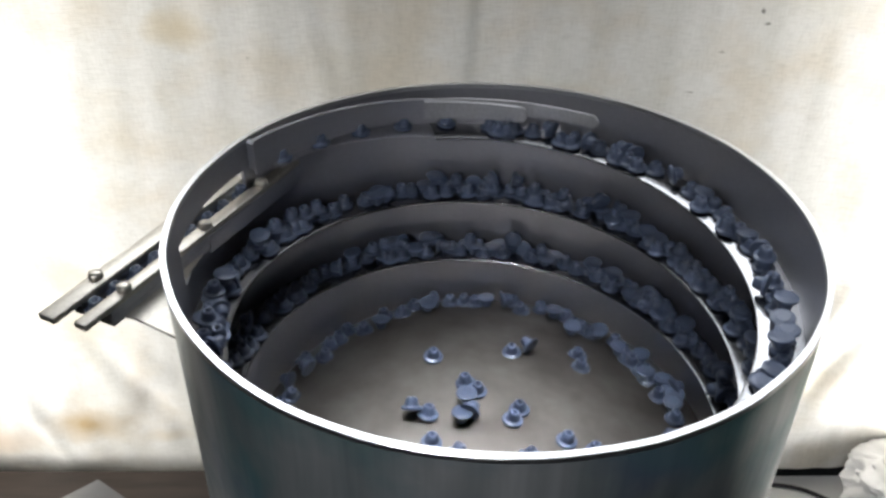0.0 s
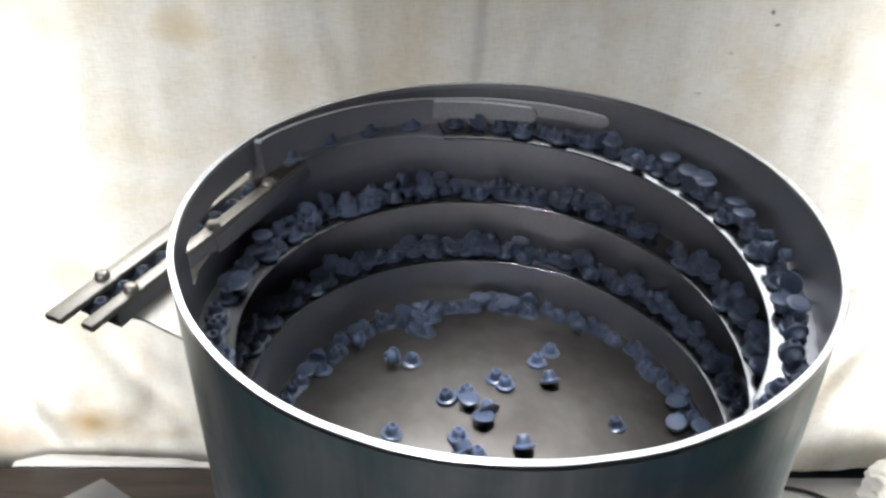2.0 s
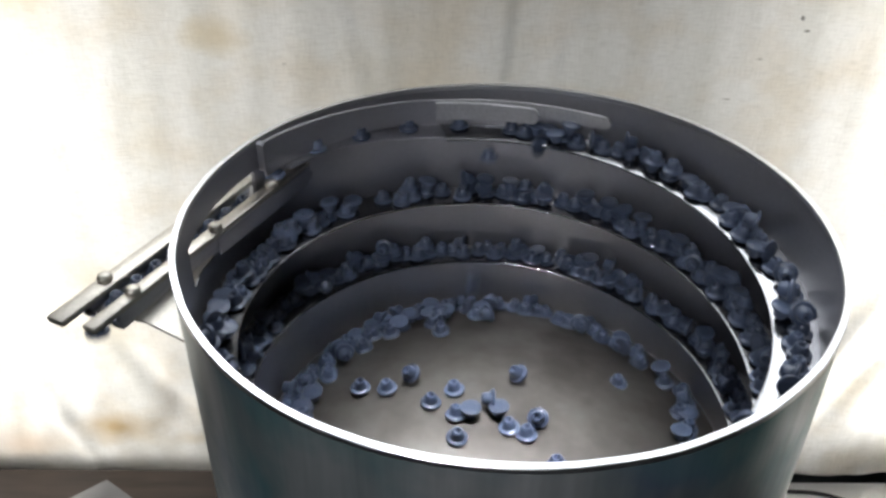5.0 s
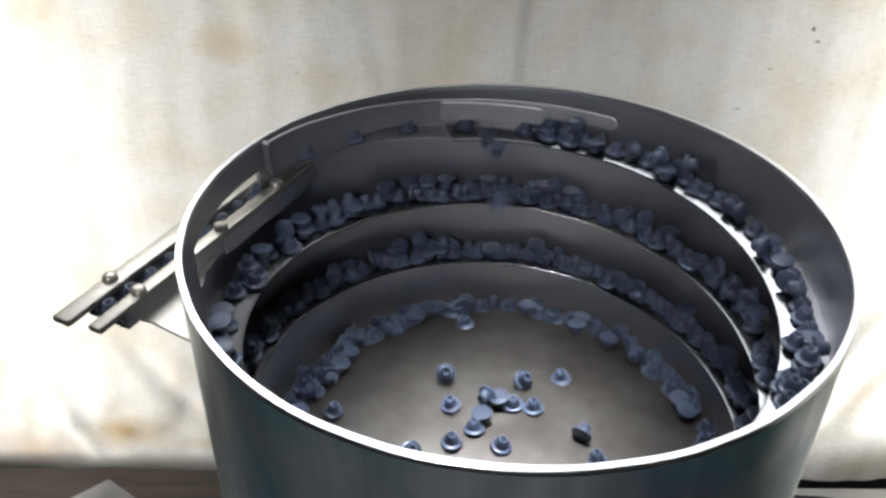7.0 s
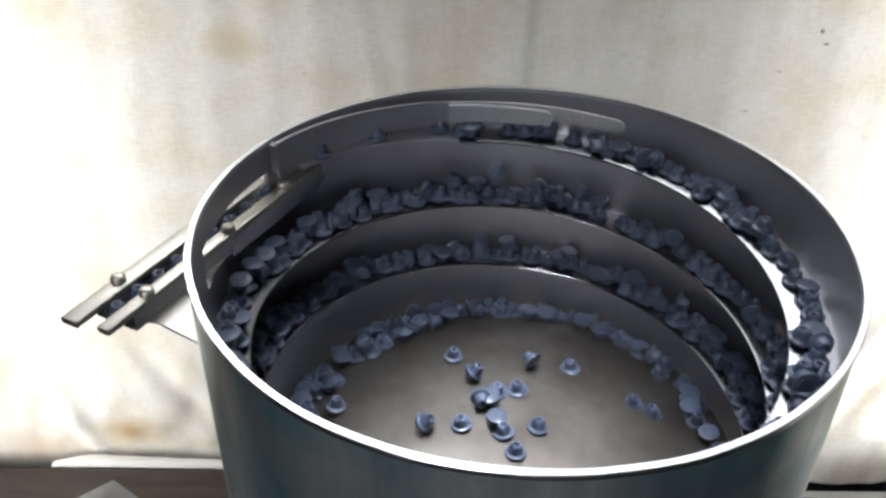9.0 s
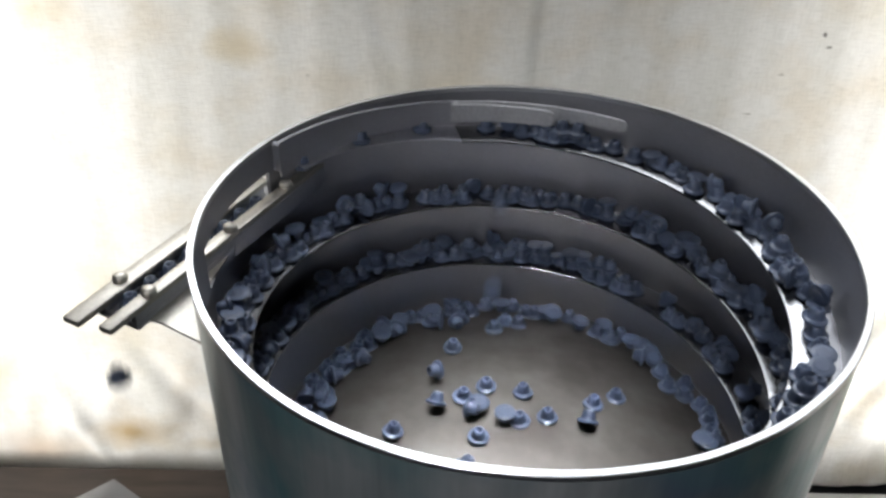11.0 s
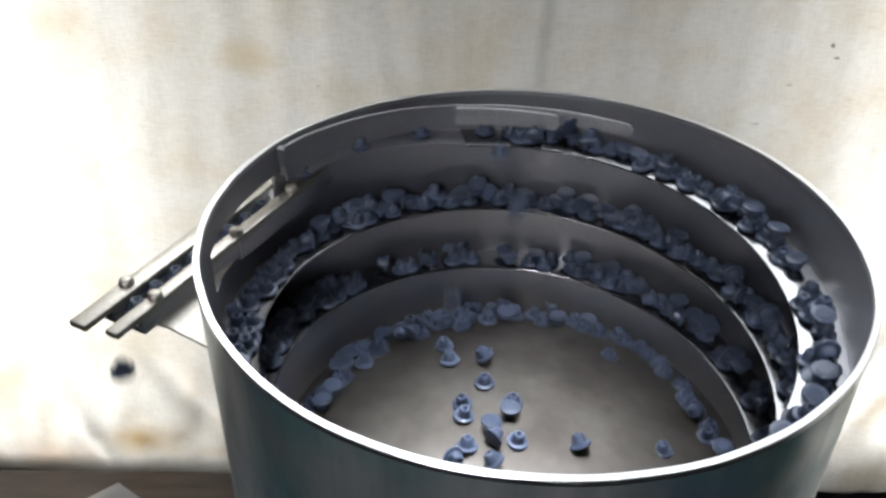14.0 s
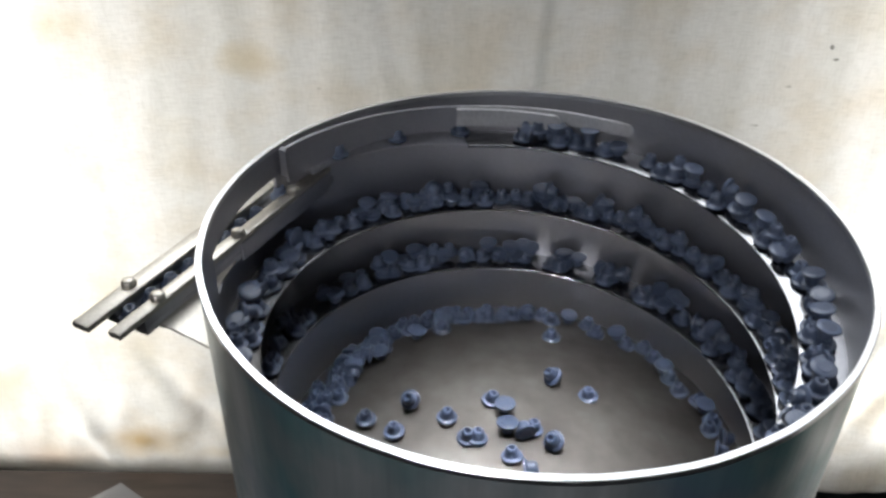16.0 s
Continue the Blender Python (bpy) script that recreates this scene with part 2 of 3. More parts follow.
def white_strip():
    """White strip behind the table edge, standing in for the gap under the hem."""
    bm = bmesh.new()
    n = 40
    cols = []
    for i in range(n + 1):
        u = i / n
        x = -0.175 + 0.35 * u
        h = 0.017 * min(1.0, 6 * u, 5 * (1 - u)) - 0.017 * max(0.0, u - 0.25) + 0.0012 * noise.noise(Vector((x * 40, 0, 0)))
        cols.append([bm.verts.new((x, y, z)) for y, z in ((0.0, 0.0), (0.0, h), (0.006, h + 0.001), (0.012, h), (0.012, 0.0))])
    for c, d in zip(cols, cols[1:]):
        for j in range(5):
            bm.faces.new((c[j], d[j], d[(j + 1) % 5], c[(j + 1) % 5]))
    bm.faces.new(cols[0])
    bm.faces.new(cols[-1])
    ob = part("white_strip", bm, PAPER, None)
    return tagged(ob, "white strip standing in for the pale gap between the dark worktable and the cloth", "strip")


def fold(x, z, x0, z0, x1, z1, width, height):
    """A soft crease along a line on the cloth."""
    dx, dz = x1 - x0, z1 - z0
    u = max(0.0, min(1.0, ((x - x0) * dx + (z - z0) * dz) / (dx * dx + dz * dz)))
    d = math.hypot(x - x0 - u * dx, z - z0 - u * dz)
    return height * math.exp(-((d / width) ** 2)) * math.sin(math.pi * (0.1 + 0.8 * u))


def hanging_cloth():
    bm = bmesh.new()
    nx, nz = 420, 150
    grid = []
    folds = ((0.62, -0.45, 0.46, -0.78, 0.020, -0.020), (0.68, -0.50, 0.56, -0.75, 0.018, 0.016), (0.50, -0.35, 0.44, -0.60, 0.02, 0.012),
             (-0.55, -0.55, -0.40, -0.80, 0.02, 0.010), (-0.70, -0.60, -0.62, -0.85, 0.015, -0.010), (0.17, 0.06, 0.10, -0.16, 0.014, 0.0015), (0.23, 0.04, 0.13, -0.20, 0.012, -0.0015),
             (-0.16, 0.06, -0.13, -0.15, 0.012, 0.0012))
    for j in range(nz + 1):
        row = []
        for i in range(nx + 1):
            x = -1.5 + 3.0 * i / nx
            side = max(0.0, min(1.0, (x - 0.30) / 0.06))
            hem = -1.3 * (1 - side) + (-0.848 + 0.006 * noise.noise(Vector((x * 7, 0, 0)))) * side
            z = hem + (CLOTH_TOP - hem) * j / nz
            y = 0.016 * noise.noise(Vector((x * 1.6, 3.1, z * 0.6)))
            y += 0.006 * noise.noise(Vector((x * 5 + z * 2.0, 1.7, z * 2.5)))
            low = max(0.0, min(1.0, (-0.28 - z) / 0.4))
            y += low * (0.007 * noise.noise(Vector((x * 9 - z * 5, 7.7, z * 8))) + 0.0045 * noise.noise(Vector((x * 26, 2.2, z * 22))))
            y += 0.0012 * noise.noise(Vector((x * 30, 5.0, z * 9)))
            for q in folds:
                y += fold(x, z, *q)
            d = x - 0.043 - 0.06 * z
            y += 0.0016 * math.tanh(d / 0.004) * math.exp(-((d / 0.08) ** 2))
            row.append(bm.verts.new((x, y, z)))
        grid.append(row)
    for j in range(nz):
        for i in range(nx):
            bm.faces.new((grid[j][i], grid[j][i + 1], grid[j + 1][i + 1], grid[j + 1][i]))
    ob = part("hanging_cloth", bm, CLOTH, None)
    ob.modifiers.new("thickness", "SOLIDIFY").thickness = 0.002
    ob.matrix_world = SET @ pose(0, CLOTH_Y, 0)
    return tagged(ob, "stained cream cotton cloth hanging behind the feeder", "cloth", "", "structure")


def side_stand():
    """White stand beside the table, with a cable and a crumpled bag on it."""
    stand = new("white_stand")
    stand.matrix_world = SET @ pose(0, 0, -0.858)
    tagged(stand, "plain white side stand beside the dark worktable", "stand")
    bm = bmesh.new()
    box(bm, 0.345, 1.25, 0.05, 0.482, -0.03, 0.0, 0.003)
    part("top_board", bm, PAPER, stand)
    for x in (0.38, 1.20):
        for y in (0.10, 0.45):
            bm = bmesh.new()
            box(bm, x - 0.02, x + 0.02, y - 0.02, y + 0.02, -0.742, -0.0305, 0.002)
            part("leg", bm, PAPER, stand)
    # cable
    cu = bpy.data.curves.new("power_cable", "CURVE")
    cu.dimensions, cu.bevel_depth, cu.bevel_resolution = "3D", 0.0036, 3
    sp = cu.splines.new("BEZIER")
    pts = ((0.40, 0.462, -0.8544), (0.552, 0.458, -0.8544), (0.602, 0.453, -0.8544), (0.640, 0.437, -0.8544), (0.74, 0.35, -0.8544), (0.95, 0.25, -0.8544))
    sp.bezier_points.add(len(pts) - 1)
    for b, p in zip(sp.bezier_points, pts):
        b.co = p
        b.handle_left_type = b.handle_right_type = "AUTO"
    cu.materials.append(CABLE)
    cable = new("power_cable", cu)
    cable.matrix_world = SET
    tagged(cable, "black power cable lying on the white stand", "cable")
    return stand, cable


def crumpled(name, w, d, h, seed, mat, sharp, power):
    """A crumpled film bag: a closed lump with flat facets and creases."""
    bm = bmesh.new()
    bmesh.ops.create_icosphere(bm, subdivisions=5, radius=1.0)
    for v in bm.verts:
        p = v.co.copy()
        q = Vector([math.copysign(abs(c) ** power, c) for c in p])
        k = 1.0 + sharp * (noise.noise(p * 2.1 + Vector((seed, 0, 0))) * 0.6 + abs(noise.noise(p * 4.3 + Vector((0, seed, 0)))) * 0.5 + abs(noise.noise(p * 9.0 + Vector((0, seed, 3)))) * 0.25)
        v.co = Vector((q.x * w * k, q.y * d * k, max(-0.96, q.z) * h * (1 + 0.5 * (k - 1))))
        v.co.z += h * 0.96
    return part(name, bm, mat, None)


def bags():
    white = crumpled("plastic_bag", 0.10, 0.085, 0.068, 3.0, BAGW, 0.45, 0.9)
    tagged(white, "crumpled white plastic bag on the white stand", "plastic bag")
    white.matrix_world = SET @ pose(0.735, 0.40, -0.8575)
    # clear sack whose top corner stands up beside the bowl
    bm = bmesh.new()
    n = 28
    far, left, right, low = Vector((-0.438, 0.173, -0.480)), Vector((-0.60, 0.050, -0.486)), Vector((-0.250, 0.045, -0.486)), -0.80
    near = left + right - far
    top = []
    for j in range(n + 1):
        row = []
        for i in range(n + 1):
            u, w = i / n, j / n
            p = far * (1 - u) * (1 - w) + left * u * (1 - w) + right * w * (1 - u) + near * u * w
            edge = min(u, w, 1 - u, 1 - w)
            inner = min(1.0, edge * 5)
            p.z += inner * (0.006 * noise.noise(Vector((u * 5, w * 5, 2))) + 0.010 * abs(noise.noise(Vector((u * 3 + 1, w * 3, 7))))) - 0.004 * (1 - min(1, edge * 14)) * (1 - inner)
            row.append(bm.verts.new(p))
        top.append(row)
    for j in range(n):
        for i in range(n):
            bm.faces.new((top[j][i], top[j][i + 1], top[j + 1][i + 1], top[j + 1][i]))
    ring = [top[0][i] for i in range(n)] + [top[j][n] for j in range(n)] + [top[n][i] for i in range(n, 0, -1)] + [top[j][0] for j in range(n, 0, -1)]
    mid = sum((v.co for v in ring), Vector()) / len(ring)
    last = ring
    for k in range(1, 9):
        u = k / 8
        cur = []
        for i, v in enumerate(ring):
            p = mid + (v.co - mid) * (1 + 0.05 * math.sin(math.pi * u) + 0.03 * noise.noise(Vector((i * 0.21, u * 4, 1))))
            p.z = v.co.z + (low + 0.001 - v.co.z) * u
            cur.append(bm.verts.new(p))
        for i in range(len(ring)):
            m = (i + 1) % len(ring)
            bm.faces.new((last[i], last[m], cur[m], cur[i]))
        last = cur
    bm.faces.new(last)
    sack = part("clear_sack", bm, BAG, None)
    sack.matrix_world = SET
    tagged(sack, "filled clear plastic sack standing on the dark worktable", "plastic sack")
    return white


# ---- bowl ----
R_OUT, R_IN, R_TRACK = 0.230, 0.2264, 0.197
FLOOR_Z, TRACK_Z, PITCH = -0.2290, -0.0593, 0.0694
START, DROP = -840.0, 95.0
RING = 0.182
OVAL = (232.5, 232.5, 232, 231.5, 231, 230, 230, 230.5, 232, 233, 234, 233, 232, 230.5, 228.5, 227.5, 227.5, 226.5, 226, 227, 229, 230.5, 232, 233)


def oval(a):
    """How far the wall stands out of round at a degrees, in metres."""
    a = (a % 360) / 15
    i = int(a)
    f = a - i
    f = f * f * (3 - 2 * f)
    return 0.001 * (OVAL[i % 24] * (1 - f) + OVAL[(i + 1) % 24] * f) - 0.230


def floor_z(r):
    """The bowl's floor rises to a low dome in the middle."""
    return -0.193 - 0.041 * (min(r, 0.2) / 0.205) ** 2


def arc_strip(bm, a0, a1, n, r0, r1, low, high, rounded=0.0):
    """A curved strip between the radii r0 and r1 that follows the track's rise; low and high above the track."""
    cols = []
    for i in range(n + 1):
        s = a0 + (a1 - a0) * i / n
        u = i / n
        lo = low[0] + (low[1] - low[0]) * u
        hi = high[0] + (high[1] - high[0]) * u
        if rounded and s - a0 < rounded:
            k = 0.5 * (hi - lo) * (1 - math.sqrt(max(0.05, 1 - (1 - (s - a0) / rounded) ** 2)))
            lo, hi = lo + k, hi - k
        a, z, o = radians(s), TRACK_Z + PITCH * s / 360, oval(s)
        sec = ((r0, lo), (r0, hi - 0.0008), (r0 + 0.0008, hi), (r1, hi), (r1, lo))
        cols.append([bm.verts.new(((r + o) * math.cos(a), (r + o) * math.sin(a), z + h)) for r, h in sec])
    for c, d in zip(cols, cols[1:]):
        for j in range(5):
            k = (j + 1) % 5
            bm.faces.new((c[j], d[j], d[k], c[k]))
    bm.faces.new(cols[0])
    bm.faces.new(cols[-1])


def helix_strip(bm, s0, s1, section, step=3.0):
    """Sweep a closed section of (r, dz) along the track."""
    n = int((s1 - s0) / step)
    cols = []
    for i in range(n + 1):
        s = s0 + (s1 - s0) * i / n
        a, z = radians(s), TRACK_Z + PITCH * s / 360
        out = [(r + oval(s) if r > 0.22 else r, dz) for r, dz in section]
        cols.append([bm.verts.new((r * math.cos(a), r * math.sin(a), z + dz)) for r, dz in out])
    m = len(section)
    for c, d in zip(cols, cols[1:]):
        for j in range(m):
            k = (j + 1) % m
            bm.faces.new((c[j], d[j], d[k], c[k]))
    bm.faces.new(cols[0])
    bm.faces.new(cols[-1])


# middle line of the chute's inner bar in plan
CHUTE_A, CHUTE_B, CHUTE_Z = Vector((-0.1825, 0.143, 0)), Vector((-0.2725, -0.1005, 0)), -0.043
ALONG = (CHUTE_B - CHUTE_A).normalized()
OUTWARD = Vector((ALONG.y, -ALONG.x, 0))
CHUTE_LENGTH = (CHUTE_B - CHUTE_A).length
CHUTE = Matrix(((ALONG.x, OUTWARD.x, 0, CHUTE_A.x), (ALONG.y, OUTWARD.y, 0, CHUTE_A.y), (0, 0, 1, CHUTE_Z), (0, 0, 0, 1)))


def bowl_feeder():
    bowl = new("bowl_feeder")
    bowl.location = (0, 0, TABLE_Z)
    tagged(bowl, "round stainless steel vibratory bowl feeder on the worktable", "bowl feeder")
    up = -TABLE_Z

    def add(name, bm, mat, parent=bowl, label=""):
        for v in bm.verts:
            v.co.z += up
        return part(name, bm, mat, parent, label)

    def round_out(bm):
        for v in bm.verts:
            r = math.hypot(v.co.x, v.co.y)
            k = (r + oval(math.degrees(math.atan2(v.co.y, v.co.x)))) / r
            v.co.x, v.co.y = v.co.x * k, v.co.y * k
            v.co.x += 0.006 * v.co.z * (1.0 if v.co.x > 0 else 0.0) * v.co.x / 0.23

    # wall with an opening where the chute leaves
    bm = bmesh.new()
    cut0, cut1 = 157.0, 186.5
    lathe(bm, [(R_OUT, -0.29), (R_OUT, -0.004), (R_IN, -0.004), (R_IN, -0.29)], 200, cut1, cut0 + 360, True)
    lathe(bm, [(R_OUT, -0.29), (R_OUT, -0.062), (R_IN, -0.062), (R_IN, -0.29)], 20, cut0, cut1, True)
    lathe(bm, [(R_OUT, -0.0275), (R_OUT, -0.004), (R_IN, -0.004), (R_IN, -0.0275)], 20, cut0, cut1, True)
    round_out(bm)
    wall = add("bowl_wall", bm, STEEL_WALL)
    wall.data.materials.append(STEEL_OUT)
    for f in wall.data.polygons:
        if f.normal.x * f.center.x + f.normal.y * f.center.y > 0.1:
            f.material_index = 1
    bm = bmesh.new()
    lathe(bm, [(R_OUT + 0.0006, -0.004), (R_OUT + 0.0006, -0.0006), (R_OUT + 0.0001, 0.0), (R_IN - 0.0002, 0.0), (R_IN - 0.0006, -0.0005), (R_IN - 0.0006, -0.004)], 240, close=True)
    round_out(bm)
    add("rim", bm, STEEL_RIM, label="bright ground steel rim")
    bm = bmesh.new()
    rings = [0.0001, 0.02, 0.05, 0.08, 0.11, 0.14, 0.17, R_TRACK + 0.001]
    lathe(bm, [(r, floor_z(r)) for r in rings] + [(R_TRACK + 0.001, floor_z(0.2) - 0.006), (0.0001, floor_z(0.2) - 0.006)], 120)
    add("bowl_floor", bm, STEEL_FLOOR, label="worn brownish domed steel bowl floor")
    # wall of the floor pan, under the lowest turn
    bm = bmesh.new()
    cols = []
    for i in range(121):
        s = -840 + 3 * i
        a, z = radians(s), TRACK_Z + PITCH * s / 360 - 0.0022
        cols.append([bm.verts.new((r * math.cos(a), r * math.sin(a), h)) for r, h in ((R_TRACK + 0.0005, z), (R_TRACK + 0.0005, -0.24), (R_TRACK + 0.0025, -0.24), (R_TRACK + 0.0025, z))])
    for c, d in zip(cols, cols[1:]):
        for j in range(4):
            bm.faces.new((c[j], d[j], d[(j + 1) % 4], c[(j + 1) % 4]))
    add("pan_wall", bm, STEEL_WALL)
    for s0, s1 in ((-840, -540), (-540, -240), (-240, 108)):
        bm = bmesh.new()
        helix_strip(bm, s0, s1, [(R_IN + 0.0015, 0.0), (R_TRACK + 0.001, 0.0), (R_TRACK, -0.0006), (R_TRACK, -0.0022), (R_IN + 0.0015, -0.0022)])
        add("spiral_track", bm, STEEL_TRACK, label="spiral steel track with a bright edge")
    # the top turn narrows to a ledge towards the chute
    bm = bmesh.new()
    cols = []
    for i in range(21):
        s = 108 + 42 * i / 20
        a, z = radians(s), TRACK_Z + PITCH * s / 360
        ri = R_TRACK + 0.0165 * min(1.0, i / 13) ** 0.8
        cols.append([bm.verts.new((r * math.cos(a), r * math.sin(a), z + h)) for r, h in ((0.2275, 0.0), (ri, 0.0), (ri, -0.0022), (0.2275, -0.0022))])
    for c, d in zip(cols, cols[1:]):
        for j in range(4):
            bm.faces.new((c[j], d[j], d[(j + 1) % 4], c[(j + 1) % 4]))
    bm.faces.new(cols[-1])
    add("ledge", bm, STEEL_WALL)
    bm = bmesh.new()
    lathe(bm, [(0.0001, -0.30), (0.20, -0.30), (0.22, -0.291), (0.0001, -0.291)], 64)
    lathe(bm, [(0.0001, -0.80), (0.17, -0.80), (0.17, -0.44), (0.14, -0.42), (0.14, -0.30), (0.0001, -0.30)], 64)
    add("drive_base", bm, STEEL_OUT)
    # guard above the top turn
    bm = bmesh.new()
    arc_strip(bm, 108, 156, 40, 0.2155, 0.2175, (0.0105, -0.0015), (0.030, 0.0305))
    add("guard_strip", bm, STEEL_WALL, label="curved steel guard strip inside the rim")
    bm = bmesh.new()
    arc_strip(bm, 84, 110, 52, 0.2095, 0.2115, (0.0135, 0.0125), (0.0285, 0.0300), 1.6)
    add("deflector_plate", bm, STEEL_GUARD, label="small pale deflector plate")
    bm = bmesh.new()
    arc_strip(bm, 66.5, 109, 85, 0.2150, 0.2165, (0.0205, 0.0135), (0.0325, 0.0300), 1.6)
    add("guard_tail", bm, STEEL_GUARD, label="tapered pale end of the guard")
    bm = bmesh.new()
    arc_strip(bm, 155.6, 156.4, 6, 0.2150, 0.2220, (0.002, 0.004), (0.0300, 0.0280))
    add("guard_end", bm, STEEL_WALL, label="turned-in end of the guard strip")
    # chute
    chute = new("chute")
    chute.parent = bowl
    chute["label"] = "two-bar steel discharge chute"
    m = CHUTE
    bm = bmesh.new()
    box(bm, 0.0, CHUTE_LENGTH, -0.0055, 0.0055, -0.0055, 0.0, 0.0016, m)
    add("bar", bm, STEEL_BAR, chute)
    bm = bmesh.new()
    box(bm, 0.048, CHUTE_LENGTH + 0.004, 0.0195, 0.0345, -0.0055, 0.0, 0.0016, m)
    add("bar", bm, STEEL_BAR, chute)
    bm = bmesh.new()
    box(bm, -0.004, CHUTE_LENGTH - 0.024, -0.0045, 0.0335, -0.0190, -0.0128, 0.001, m)
    add("chute_floor", bm, STEEL_WALL, chute)
    for v0, v1, u0 in ((-0.0045, 0.0010, 0.0), (0.0240, 0.0335, 0.05)):
        bm = bmesh.new()
        box(bm, u0, CHUTE_LENGTH - 0.024, v0, v1, -0.0127, -0.0056, 0.0004, m)
        add("spacer", bm, STEEL_WALL, chute)
    bm = bmesh.new()
    box(bm, 0.006, 0.128, -0.0055, -0.0040, -0.0215, -0.0056, 0.0005, m)
    add("side_plate", bm, STEEL_WALL, chute)
    for u, v in ((0.0511, -0.0005), (0.1248, -0.0005), (0.2162, -0.0005), (0.2140, 0.0285)):
        bm = bmesh.new()
        lathe(bm, [(0.0001, 0.0052), (0.0030, 0.0052), (0.0048, 0.0042), (0.0056, 0.0024), (0.0056, 0.0), (0.0001, 0.0)], 16)
        for w in bm.verts:
            w.co = m @ (w.co + Vector((u, v, 0)))
        add("bolt", bm, STEEL_BAR, chute)
    bm = bmesh.new()
    edge = [m @ Vector((0.225, -0.003, -0.0165)), m @ Vector((0.13, -0.003, -0.0165))]
    edge += [Vector((0.229 * math.cos(radians(a)), 0.229 * math.sin(radians(a)), CHUTE_Z - 0.0165 - 0.002 * (a - 184) / 18)) for a in (184, 188, 192, 196, 199, 202)]
    edge.append(m @ Vector((0.222, -0.012, -0.0175)))
    f = bm.faces.new([bm.verts.new(p) for p in edge])
    r = bmesh.ops.extrude_face_region(bm, geom=[f])
    for v in r["geom"]:
        if isinstance(v, bmesh.types.BMVert):
            v.co.z -= 0.002
    bmesh.ops.triangulate(bm, faces=[q for q in bm.faces if len(q.verts) > 4])
    add("gusset", bm, STEEL_BAR, chute, "bright sheet steel bracket")
    return bowl


# ---- stoppers ----
def stopper_mesh():
    bm = bmesh.new()
    lathe(bm, [(0.0001, 0.0), (0.0050, 0.0), (0.0055, 0.0004), (0.0080, 0.0004), (0.0088, 0.0009), (0.0090, 0.0018), (0.0087, 0.0028), (0.0078, 0.0033), (0.0064, 0.0036), (0.0059, 0.0042),
               (0.0056, 0.0062), (0.0052, 0.0084), (0.0046, 0.0102), (0.0037, 0.0111), (0.0027, 0.0110), (0.0022, 0.0096), (0.0001, 0.0076)], 18)
    return mesh_of(bm, "stopper", RUBBER)


SPEED, RING_SPEED = 27.0, 35.0
LABEL = "small blue-grey rubber vial stopper with a flange and hollow plug"
MOVES = []
CLIMB = (DROP - START) / SPEED          # seconds on the track
CROSS = (240.0 - DROP) / RING_SPEED     # seconds on the floor before the climb
CYCLE = CLIMB + CROSS
LIFT = (0.0002, 0.0112, 0.0088)         # height of the origin: plug up, plug down, on its side


def lean_of(kind, rnd):
    if kind == 0:
        return pose(0, 0, 0, rnd.uniform(-7, 7), rnd.uniform(-7, 7), 0)
    if kind == 1:
        return pose(0, 0, 0, 180 + rnd.uniform(-9, 9), rnd.uniform(-9, 9), 0)
    return pose(0, 0, 0, 0, 0, rnd.uniform(-80, 80)) @ pose(0, 0, 0, 0, rnd.uniform(70, 100) * rnd.choice((-1, 1)), 0)


def polar(r, a, z):
    a = radians(a)
    return Vector((r * math.cos(a), r * math.sin(a), z))


def stopper(me, rows, label=LABEL):
    ob = new("rubber_stopper", me)
    tagged(ob, label, "stopper", "stoppers in the bowl")
    ob.matrix_world = rows[0][1]
    MOVES.append((ob, rows))
    return ob


